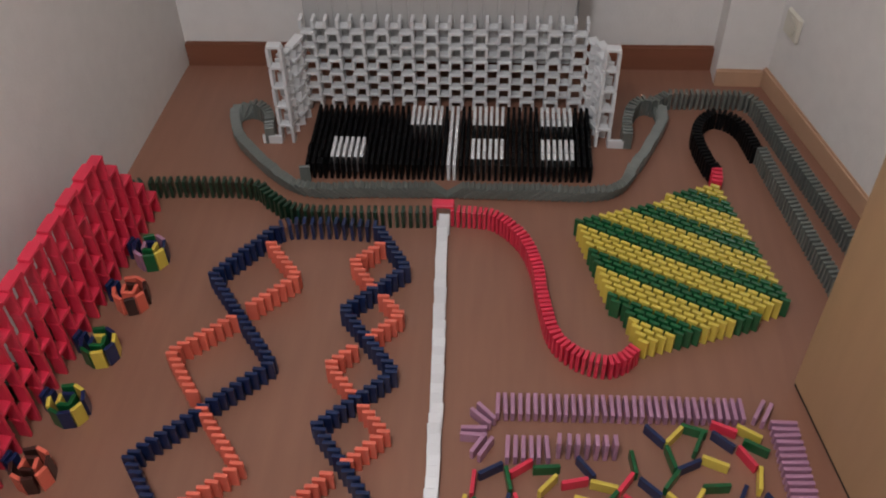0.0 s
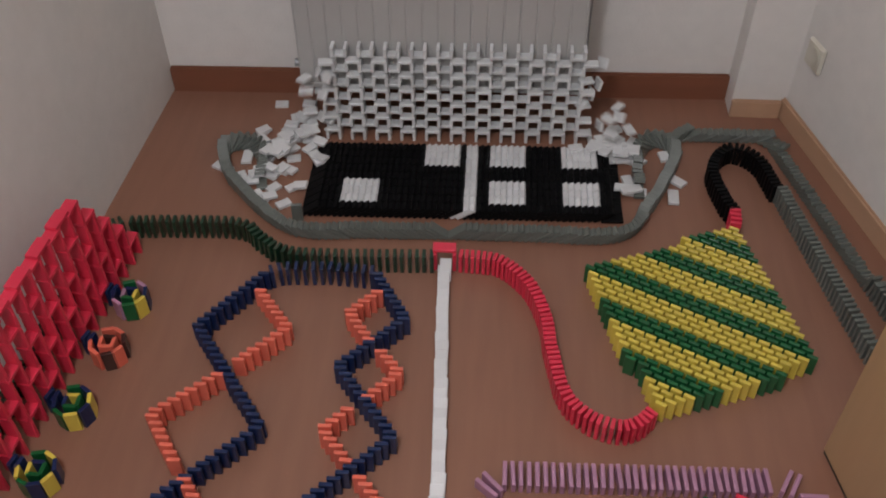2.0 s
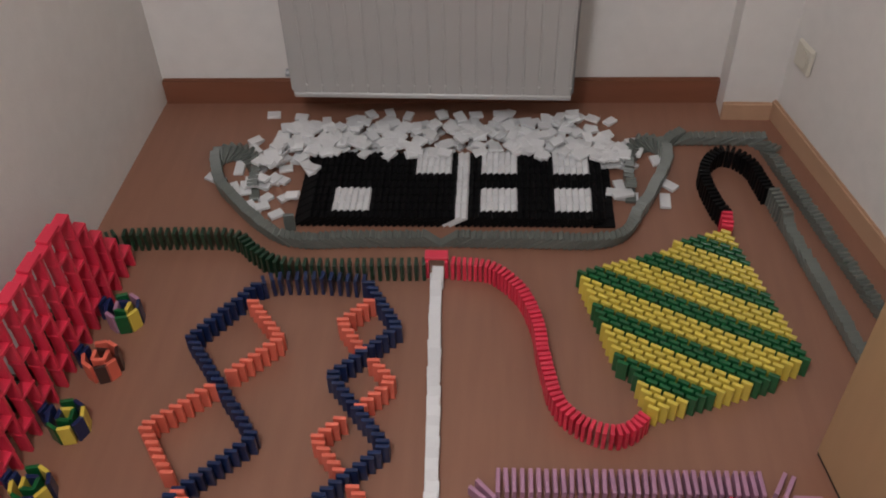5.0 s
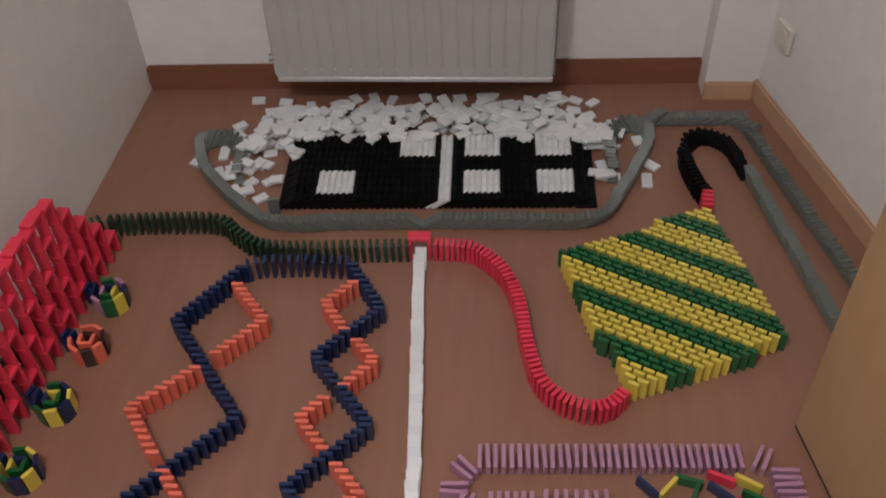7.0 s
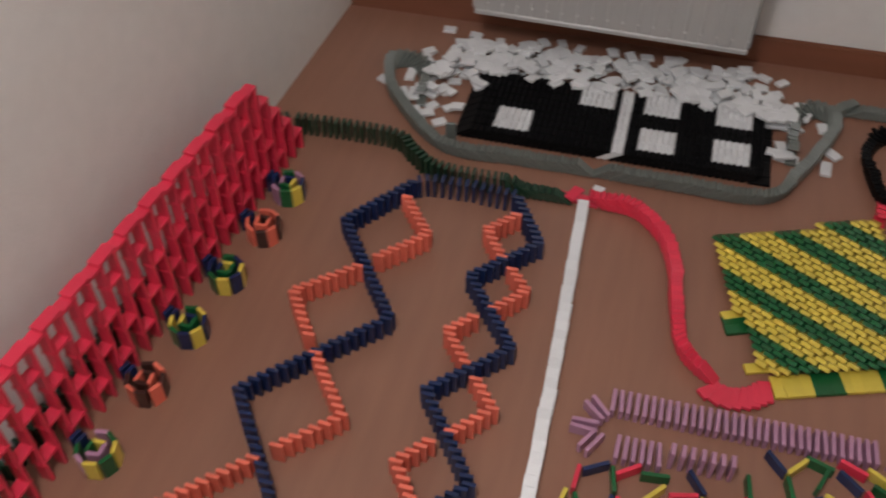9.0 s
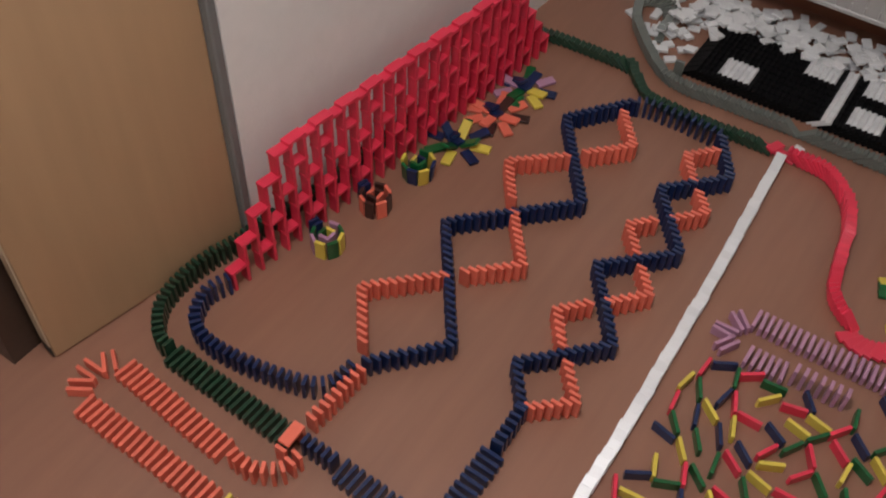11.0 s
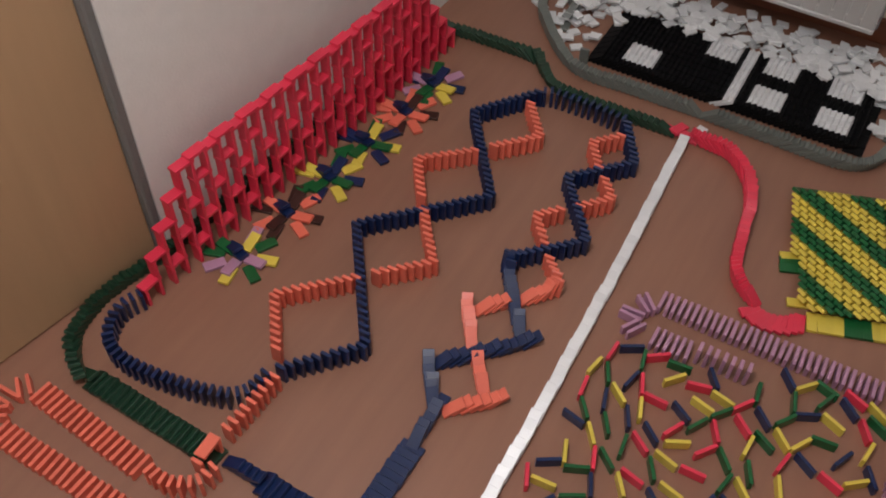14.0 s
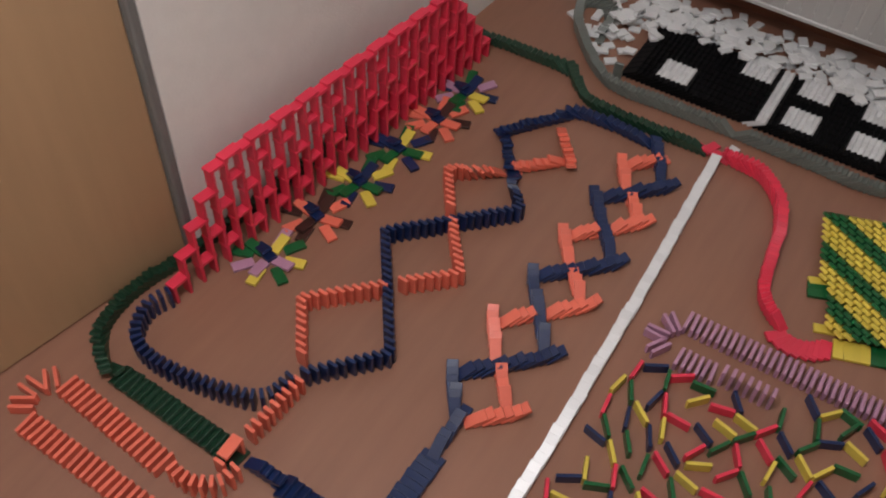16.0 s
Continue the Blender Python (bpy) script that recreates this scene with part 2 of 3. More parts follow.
def along(points, pitch, smooth=False):
    """Places and headings at even steps along a plan line."""
    pts = [Vector(p) for p in points]
    if smooth:
        fine = []
        ext = [2 * pts[0] - pts[1], *pts, 2 * pts[-1] - pts[-2]]
        for a, b, c, d in zip(ext, ext[1:], ext[2:], ext[3:]):
            for k in range(12):
                u = k / 12
                fine.append(0.5 * ((2 * b) + (c - a) * u + (2 * a - 5 * b + 4 * c - d) * u * u + (3 * b - a - 3 * c + d) * u ** 3))
        pts = fine + [pts[-1]]
    out, left, run = [], 0.0, 0.0
    for a, b in zip(pts, pts[1:]):
        d = b - a
        length = d.length
        if length < 1e-6:
            continue
        head = math.degrees(math.atan2(d.y, d.x))
        s = left
        while s <= length:
            p = a + d * (s / length)
            out.append((p.x, p.y, head, run + s))
            s += pitch
        left, run = s - length, run + length
    return out


def line(name, points, pitch, colour, label, fall=None, smooth=False, edgewise=False, group="domino lines", lean=None, facing=None, swerve=None):
    """A line of dominoes as one thing. fall: a function of x, y and the run along the line that gives the time of falling."""
    ob = thing(name, (*points[0], 0), label, "domino line", group)
    mesh = (EDGEWISE if edgewise else UPRIGHT)[colour]
    lean = lean or 90 - math.degrees(math.asin(min(1, THIN / pitch * 1.03)))
    places = along(points, pitch, smooth)
    for i, (x, y, head, run) in enumerate(places):
        twist = 0.0 if facing is None else (head - facing + 180) % 360 - 180
        head -= twist
        m = stand(x + rng.uniform(-1, 1) * 0.0007, y + rng.uniform(-1, 1) * 0.0007, head + rng.uniform(-3, 3))
        d = domino(ob, mesh, m)
        if fall:
            if swerve and run < swerve[0]:
                topple(d, m, fall(x, y, run), 85, twist=((swerve[1] - head + 180) % 360 - 180) * (1 - 0.5 * run / swerve[0]))
                continue
            last = 88.5 if i == len(places) - 1 else lean
            topple(d, m, fall(x, y, run), last + rng.uniform(-1.5, 1.5), twist=twist * rng.uniform(0.75, 1.0))
    return ob


def paced(t0, t1, length):
    return lambda x, y, run: t0 + (t1 - t0) * run / length


def total(points):
    return sum((Vector(b) - Vector(a)).length for a, b in zip(points, points[1:]))


# ---- the far end: black field, white wall, grey lines ----
def black_field():
    pitch, rows, row = 0.0138, 9, 0.0256
    columns = 49
    field = thing("domino_field", (0.02, 0.25, 0), "flat field of black dominoes with white squares and a stripe", "domino field")
    lean = 90 - math.degrees(math.asin(THIN / pitch))
    corner, ex, ey = Vector((-0.332, 0.140)), Vector((1.0, 0.022)).normalized(), Vector((-0.005, 1.0)).normalized()
    patches = ((4, 1), (17, 6), (28, 1), (28, 6), (40, 6), (40, 1))
    for i in range(columns):
        for j in range(rows):
            p = corner + ex * i * pitch + ey * (j + 0.5) * row
            x, y = p.x + rng.uniform(-1, 1) * 0.0005, p.y + rng.uniform(-1, 1) * 0.0004
            white = i in (24, 25) or any(a <= i < a + 6 and b <= j < b + 3 for a, b in patches)
            m = stand(x, y, 1.2 + rng.uniform(-1.2, 1.2))
            ob = domino(field, UPRIGHT["white" if white else "black"], m)
            topple(ob, m, (x + 0.33) / 0.62 + (y - 0.15) * 1.6 - 0.05, 88.5 if i == columns - 1 else lean, 0.16)


black_field()
starter = thing("starter_domino", (-0.336, 0.129, 0), "pale grey domino standing at the corner of the black field", "domino")
domino(starter, UPRIGHT["grey"], stand(-0.336, 0.129, -82))

GREY = [(-0.446, 0.265), (-0.461, 0.334), (-0.498, 0.372), (-0.539, 0.360), (-0.544, 0.322), (-0.490, 0.223), (-0.343, 0.091)]
line("domino_line", [(-0.000, 0.095), (-0.169, 0.088), *GREY[::-1]], 0.0125, "grey", "line of fallen grey dominoes round the white heap", lambda x, y, run: -1.3 + run * 1.5 if run < 0.8 else -0.1 + (run - 0.8) * 5.0, True)
GREY_R = [(-0.000, 0.095), (0.179, 0.097), (0.364, 0.106), (0.436, 0.195), (0.504, 0.340), (0.514, 0.406), (0.480, 0.435), (0.446, 0.410), (0.428, 0.351), (0.424, 0.279)]
line("domino_line", GREY_R, 0.0125, "grey", "line of fallen grey dominoes round the white heap", lambda x, y, run: -1.3 + run * 1.5 if run < 0.8 else -0.1 + (run - 0.8) * 5.0, True)
RIGHT_A = [(0.502, 0.430), (0.537, 0.462), (0.728, 0.466), (0.753, 0.440), (0.886, -0.074), (0.938, -0.274)]
line("domino_line", RIGHT_A, 0.0135, "grey", "long line of fallen grey dominoes along the side wall", lambda x, y, run: 0.35 + run * 2.1, lean=60)
RIGHT_B = [(0.842, -0.283), (0.820, -0.183), (0.734, 0.250)]
line("domino_line", RIGHT_B, 0.0135, "grey", "line of fallen grey dominoes leading to the black hook", lambda x, y, run: 3.3 + run * 3.6, lean=60)
HOOK = [(0.725, 0.250), (0.703, 0.342), (0.665, 0.383), (0.626, 0.377), (0.591, 0.313), (0.602, 0.220), (0.618, 0.172)]
line("domino_line", HOOK, 0.0125, "black", "hook-shaped line of black dominoes", lambda x, y, run: 6.3 + run * 2.2, True, lean=58)
line("domino_line", [(0.620, 0.167), (0.614, 0.123)], 0.014, "red", "short row of red dominoes at the striped field", lambda x, y, run: 7.2 + run)


def white_wall():
    """Edgewise uprights with flat dominoes across each bay, storey upon storey; it breaks from both ends inwards."""
    wall = thing("domino_wall", (0, 0.41, 0), "openwork wall of white dominoes that collapses into a heap", "domino wall")
    # the white dominoes are of a smaller make than the rest
    storey, pitch, length, width = 0.0392, 0.02995, 0.0330, 0.0220
    flat = mesh_of("domino_flat", box(bmesh.new(), (-length / 2, -width / 2, 0), (length / 2, width / 2, THIN), 0.0007), PLASTIC["white"])
    side = mesh_of("domino_side", box(bmesh.new(), (-THIN / 2, -length / 2, 0), (THIN / 2, length / 2, WIDE), 0.0007), PLASTIC["white"])
    n = 24
    posts = [(-0.372 + k * pitch, 0.431 + 0.022 * k * pitch, 0) for k in range(n)]
    pieces = []
    levels = 6
    for k, (x, y, a) in enumerate(posts):
        for s in range(levels + 1):
            pieces.append((side, pose(x, y, s * storey, 0, 0, a), x))
        if k + 1 < len(posts):
            x2, y2, a2 = posts[k + 1]
            odd = k % 2
            for s in range(levels):
                z = s * storey + WIDE + THIN * odd
                pieces.append((flat, pose((x + x2) / 2, (y + y2) / 2 - 0.0065 + 0.014 * odd, z, 0, 0, 1.2), (x + x2) / 2))
    # the wings: three bays that turn towards the room and a stack of arches at the end
    upright = UPRIGHT["white"]
    for sign, ex, ey in ((-1, -0.380, 0.374), (1, 0.340, 0.394)):
        for k in range(3):
            x, y, turn = ex + sign * 0.010 * k, ey - 0.030 * k, sign * 20.0
            reach = sign * (0.385 + 0.012 * k)
            for s in range(levels):
                z = s * storey
                pieces.append((side, pose(x, y, z, 0, 0, sign * 68.0), reach))
                c = Matrix.Rotation(radians(turn), 3, "Z") @ Vector((0.008 * (k % 2) - 0.004, 0.014, 0))
                pieces.append((flat, pose(x + c.x, y + c.y, z + WIDE + THIN * (k % 2), 0, 0, turn + 90), reach))
        x, y = ex + sign * 0.026, ey - 0.092
        for s in range(5):
            z = s * (LONG + THIN)
            for off in (-1, 1):
                pieces.append((upright, pose(x + off * 0.0150, y + 0.002 * (s % 2), z, 0, 0, 90), sign * 0.43))
            pieces.append((flat, pose(x + 0.003 * (s % 2), y, z + LONG, 0, 0, 0), sign * 0.43))
        pieces.append((EDGEWISE["white"], pose(x + sign * 0.036, y - 0.012, 0, 0, 0, 0), sign * 0.44))
    # the heap: each piece comes to rest on what lies below it
    cell = 0.008
    ground = {}

    def floor_at(ix, iy):
        if (ix, iy) in ground:
            return ground[ix, iy]
        return 0.027 if -0.33 < ix * cell < 0.36 and iy * cell < 0.375 else 0.0

    order = sorted(range(len(pieces)), key=lambda q: -abs(pieces[q][2]) + pieces[q][1].translation.z * 0.15)
    back = Matrix.Translation(-wall.location)
    for q in order:
        mesh, m, px = pieces[q]
        p = m.translation
        out = 1 if p.x > 0 else -1
        far = rng.random() < 0.2
        x = p.x + out * min(1, abs(p.x) / 0.15) * (0.012 + p.z * 0.14 * rng.random()) + rng.gauss(0, 0.026 + 0.05 * far)
        y = min(0.548 + 0.012 * rng.random(), p.y - 0.002 + rng.gauss(0, 0.034 + p.z * 0.13 + 0.03 * far))
        if abs(p.x) < 0.37:
            y = max(y, 0.358 + 0.045 * rng.random())
        turn = rng.uniform(0, 180)
        c, s = math.cos(radians(turn)), math.sin(radians(turn))
        cells = {(round((x + u * c - v * s) / cell), round((y + u * s + v * c) / cell)) for u in (-0.016, -0.008, 0.0, 0.008, 0.016) for v in (-0.008, 0.0, 0.008)}
        heights = sorted(floor_at(*k) for k in cells)
        z = heights[int(len(heights) * 0.85)]
        for k in cells:
            ground[k] = max(floor_at(*k), min(z + 0.0055, 0.031))
        lean = rng.gauss(0, 2.5 + 75 * min(z, 0.05))
        rest = pose(x, y, z + 0.0005, lean, rng.gauss(0, 2.5 + 75 * min(z, 0.05)), turn)
        if mesh is upright or mesh is EDGEWISE["white"]:
            tall = LONG if mesh is upright else WIDE
            rest = rest @ pose(0, 0, THIN / 2, 90) @ pose(0, 0, -tall / 2)
        if mesh is side:
            rest = rest @ pose(0, 0, THIN / 2, 0, 90, 0) @ pose(0, 0, -WIDE / 2)
        ob = domino(wall, mesh, m)
        if p.y < 0.395:
            t = 1.10 + (0.45 - abs(p.x)) * 3.2 + rng.uniform(0, 0.12) + p.z * 0.5
        else:
            t = 1.80 + (0.335 - abs(p.x)) / 0.175 - p.z * 0.35 + rng.uniform(-0.050, 0.083)
        secs = 0.16 + 0.75 * math.sqrt(max(p.z, 0.01) * 0.204) + rng.uniform(0, 0.06)
        half = m.to_quaternion().slerp(rest.to_quaternion(), 0.45)
        mid = Matrix.LocRotScale(p.lerp(rest.translation, 0.5) + Vector((0, 0, p.z * 0.22)), half, None)
        rows = [(0.0, m), (t, m), (t + secs * 0.55, mid), (t + secs, rest), (END, rest)]
        MOVES.append((ob, [(a, back @ b) for a, b in rows]))


white_wall()


# ---- striped field, red line, white line ----
def striped_field():
    """Staggered rows along the diagonal: each domino stands behind the gap of the row before it."""
    gl, gr, gn, gt = Vector((0.283, -0.017)), Vector((0.723, -0.246)), Vector((0.394, -0.386)), Vector((0.609, 0.113))
    e1, e2 = gr - gn, gn - gl
    along_row = (gr - gl).normalized()
    ahead = Vector((along_row.y, -along_row.x))
    p, q = 0.0252, 0.0136
    field = thing("domino_field", (0.5, -0.14, 0), "square field of yellow dominoes with diagonal green stripes", "domino field")
    head = math.degrees(math.atan2(ahead.y, ahead.x))
    west, near = math.degrees(math.atan2(-e1.y, -e1.x)), math.degrees(math.atan2(e2.y, e2.x))
    lean = 90 - math.degrees(math.asin(THIN / q))
    det = e1.x * e2.y - e1.y * e2.x
    slim = {c: domino_mesh(c, WIDE - 0.0030, THIN, LONG) for c in ("green", "yellow")}
    for r in range(-2, 44):
        for c in range(-14, 15):
            spot = gn - ahead * (r + 0.35) * q + along_row * (c + 0.5 * (r % 2)) * p
            rel = spot - gl
            u, v = (rel.x * e2.y - rel.y * e2.x) / det, (e1.x * rel.y - e1.y * rel.x) / det
            if not (0.018 < u < 0.985 and 0.018 < v < 0.985):
                continue
            m = stand(spot.x + rng.uniform(-1, 1) * 0.0005, spot.y + rng.uniform(-1, 1) * 0.0005, head + rng.uniform(-1.5, 1.5))
            ob = domino(field, slim["green" if r > 3 and (r - 2) % 7 > 3 else "yellow"], m)
            n, d = (spot - gt).dot(ahead), abs((spot - gt).dot(along_row))
            t = 7.28 + 1.20 * n + 1.0 * d + rng.uniform(0, 0.02)
            edge_w, edge_n = u < 0.065 and v > 0.55, v > 0.94
            if edge_w or edge_n:
                # the outermost ones twist outwards and lie flat
                turn = (west if edge_w and not edge_n else near) + rng.uniform(-4, 4)
                low = tilted(stand(spot.x, spot.y, turn), 88.6)
                back = Matrix.Translation(-field.location)
                mid = tilted(stand(spot.x, spot.y, head + (turn - head) * 0.4), 38)
                MOVES.append((ob, [(a, back @ b) for a, b in ((0.0, m), (t, m), (t + 0.1, mid), (t + 0.2, low), (END, low))]))
            else:
                topple(ob, m, t, lean, 0.17)


striped_field()
RED_S = [(0.390, -0.374), (0.368, -0.396), (0.335, -0.408), (0.280, -0.389), (0.238, -0.340), (0.216, -0.245), (0.204, -0.156), (0.172, -0.070), (0.110, -0.010), (0.031, 0.000)]
line("domino_line", RED_S, 0.0118, "red", "curved line of bright red dominoes", paced(8.02, 8.62, total(RED_S)), True, swerve=(0.085, -82))


def bridge():
    ob = thing("domino_bridge", (-0.003, 0.0, 0), "little bridge of red and white dominoes over the crossing", "domino bridge")
    red = EDGEWISE["red"]
    left, right = stand(-0.022, 0.004, 180), stand(0.018, 0.004, 180)
    for m, t in ((right, 8.6), (left, 8.66)):
        d = domino(ob, UPRIGHT["red"], m)
        topple(d, m, t, 80)
    deck0 = pose(-0.003, 0.010, LONG, 0, 0, 0) @ pose(0, 0, THIN / 2, 90, 0, 0) @ pose(0, 0, -WIDE / 2)
    deck1 = pose(-0.028, 0.012, 0.008, 0, 8, 70) @ pose(0, 0, THIN / 2, 90, 0, 0) @ pose(0, 0, -WIDE / 2)
    back = Matrix.Translation(-ob.location)
    d = domino(ob, red, deck0)
    MOVES.append((d, [(t, back @ m) for t, m in ((0, deck0), (8.63, deck0), (8.8, deck1), (END, deck1))]))
    w0 = tilted(stand(0.001, -0.040, 90), 38)
    w1 = tilted(stand(0.012, 0.004, 78), 88)
    d = domino(ob, UPRIGHT["white"], w0)
    MOVES.append((d, [(t, back @ m) for t, m in ((0, w0), (8.63, w0), (8.8, w1), (END, w1))]))


bridge()


def white_line():
    pts = [(0.030, -1.243), (0.022, -0.62), (0.010, -0.3), (-0.002, -0.012)]
    ob = thing("domino_line", (0, -0.6, 0), "long straight line of fallen white dominoes", "domino line", "domino lines")
    for x, y, head, run in along(pts, 0.0225):
        m = stand(x + rng.uniform(-1, 1) * 0.001, y - 0.03, head + rng.uniform(-3, 3))
        domino(ob, UPRIGHT["white"], tilted(m, 71 + rng.uniform(-1, 1)))


white_line()

# ---- the near side: green, blue and orange lines ----
GREEN_A = [(-0.029, -0.004), (-0.138, -0.009), (-0.235, -0.013), (-0.335, -0.008), (-0.395, 0.030), (-0.446, 0.069), (-0.576, 0.070), (-0.696, 0.062)]
line("domino_line", GREEN_A, 0.0155, "dark_green", "dark green domino line leading to the red wall", paced(8.72, 9.75, total(GREEN_A)), True)
GREEN_B = [(-0.706, 0.060), (-0.732, 0.035), (-0.747, -0.06), (-0.793, -0.55), (-0.834, -0.92), (-0.856, -1.02), (-0.864, -1.10), (-0.848, -1.175), (-0.798, -1.228), (-0.762, -1.235)]
line("domino_line", GREEN_B, 0.0150, "dark_green", "dark green domino line behind the red wall", paced(9.8, 11.45, total(GREEN_B)), True)
GREEN_C = [(-0.754, -1.237), (-0.459, -1.246)]
line("domino_line", GREEN_C, 0.0155, "dark_green", "broad green line of dominoes set on edge", paced(11.45, 11.75, 0.3), edgewise=True)
BLUE_C = [(-0.424, -1.243), (-0.350, -1.244)]
line("domino_line", BLUE_C, 0.0155, "blue", "short blue domino line beyond the orange bridge", paced(11.8, 11.9, 0.07))
BLUE_D = [(-0.344, -1.245), (-0.157, -1.252)]
line("domino_line", BLUE_D, 0.0165, "blue", "broad blue line of dominoes set on edge", paced(11.95, 12.42, 0.19), edgewise=True)
BLUE_E = [(-0.152, -1.230), (-0.146, -1.196), (-0.143, -1.060)]
line("domino_line", BLUE_E, 0.0165, "blue", "broad blue line of dominoes set on edge", paced(12.48, 12.86, 0.17), edgewise=True)
BLUE_F = [(-0.143, -1.053), (-0.145, -0.966)]
line("domino_line", BLUE_F, 0.0165, "blue", "short blue domino line before the small diamonds", paced(12.87, 13.04, 0.09))


def small_time(x, y, run):
    return 13.08 + (y + 0.98) / 0.9 * 1.92


def big_time(x, y, run):
    return 15.42 + (-0.10 - y) * 1.7


BLUE_S = [(-0.145, -0.962), (-0.206, -0.884), (-0.072, -0.742), (-0.194, -0.581), (-0.065, -0.452), (-0.183, -0.301), (-0.068, -0.180), (-0.138, -0.064)]
line("domino_line", BLUE_S, 0.0172, "blue", "zigzag line of dark blue dominoes in small diamonds", small_time, lean=64, facing=90)
ORANGE_S = [[(-0.134, -0.957), (-0.069, -0.897), (-0.129, -0.826)], [(-0.151, -0.803), (-0.203, -0.733), (-0.150, -0.671)], [(-0.128, -0.655), (-0.070, -0.590), (-0.119, -0.530)],
            [(-0.140, -0.506), (-0.191, -0.444), (-0.142, -0.389)], [(-0.119, -0.371), (-0.068, -0.311), (-0.114, -0.256)], [(-0.133, -0.237), (-0.180, -0.171), (-0.127, -0.113)]]
for pts in ORANGE_S:
    line("domino_line", pts, 0.0172, "orange", "orange side of a small diamond of dominoes", small_time, lean=64, facing=90)
CONN = [(-0.147, -0.057), (-0.237, -0.051), (-0.331, -0.056), (-0.358, -0.068)]
line("domino_line", CONN, 0.0175, "blue", "dark blue line joining the two diamond rows", paced(15.03, 15.44, 0.22))
BLUE_B = [(-0.367, -0.078), (-0.469, -0.219), (-0.303, -0.443), (-0.515, -0.666), (-0.326, -0.921), (-0.448, -1.058)]
line("domino_line", BLUE_B, 0.0178, "blue", "zigzag line of dark blue dominoes in large diamonds", big_time, lean=64, facing=-90)
ORANGE_B = [[(-0.364, -0.126), (-0.293, -0.217), (-0.381, -0.312)], [(-0.403, -0.338), (-0.502, -0.429), (-0.427, -0.537)], [(-0.409, -0.560), (-0.318, -0.674), (-0.415, -0.768)], [(-0.434, -0.790), (-0.553, -0.910), (-0.464, -1.025)]]
for pts in ORANGE_B:
    line("domino_line", pts, 0.0178, "orange", "orange side of a large diamond of dominoes", big_time, lean=64, facing=-90)
CURVE = [(-0.455, -1.072), (-0.463, -1.118), (-0.500, -1.148), (-0.612, -1.176), (-0.718, -1.182), (-0.776, -1.154), (-0.799, -1.096), (-0.782, -1.042)]
line("domino_line", CURVE, 0.0165, "blue", "curved dark blue domino line leading to the red wall", smooth=True)
line("domino_line", [(-0.436, -1.070), (-0.440, -1.150), (-0.444, -1.212)], 0.0165, "orange", "orange domino line leading to the bridge")
LOOP = [(-0.416, -1.276), (-0.426, -1.313), (-0.470, -1.338), (-0.527, -1.334)]
line("domino_line", LOOP, 0.0165, "orange", "curved orange domino line below the bridge", smooth=True)
line("domino_line", [(-0.542, -1.333), (-0.810, -1.311)], 0.0165, "orange", "broad orange line of dominoes set on edge", edgewise=True)
line("domino_line", [(-0.836, -1.312), (-0.858, -1.342), (-0.858, -1.370), (-0.836, -1.402)], 0.019, "orange", "turn of orange dominoes set on edge", edgewise=True)
line("domino_line", [(-0.808, -1.410), (-0.487, -1.414)], 0.0165, "orange", "broad orange line of dominoes set on edge", edgewise=True)
line("domino_line", [(-0.469, -1.414), (-0.018, -1.412)], 0.0165, "yellow", "broad yellow line of dominoes set on edge", edgewise=True)


def orange_bridge():
    ob = thing("domino_bridge", (-0.447, -1.25, 0), "little bridge of orange dominoes over the green line", "domino bridge")
    for y in (-1.233, -1.283):
        domino(ob, UPRIGHT["orange"], stand(-0.447, y, 90))
    domino(ob, EDGEWISE["orange"], pose(-0.447, -1.252, LONG, 0, 0, 92) @ pose(0, 0, THIN / 2, 90) @ pose(0, 0, -WIDE / 2))


orange_bridge()

# ---- lilac line and the scattered dominoes ----
line("domino_line", [(0.132, -0.501), (0.587, -0.490)], 0.0140, "purple", "broad lilac line of dominoes set on edge", edgewise=True)
line("domino_line", [(0.112, -0.519), (0.095, -0.537)], 0.0150, "purple", "turn of lilac dominoes set on edge", edgewise=True)
line("domino_line", [(0.090, -0.557), (0.090, -0.574)], 0.0150, "purple", "turn of lilac dominoes set on edge", edgewise=True)
line("domino_line", [(0.099, -0.589), (0.122, -0.602)], 0.0150, "purple", "turn of lilac dominoes set on edge", edgewise=True)
line("domino_line", [(0.152, -0.594), (0.228, -0.592)], 0.0140, "purple", "broad lilac line of dominoes set on edge", edgewise=True)
line("domino_line", [(0.243, -0.590), (0.350, -0.588)], 0.0165, "purple", "narrow row of upright lilac dominoes")
line("domino_line", [(0.612, -0.488), (0.630, -0.498)], 0.0150, "purple", "turn of lilac dominoes set on edge", edgewise=True)
line("domino_line", [(0.652, -0.515), (0.668, -0.85)], 0.0140, "purple", "broad lilac line of dominoes set on edge", edgewise=True)


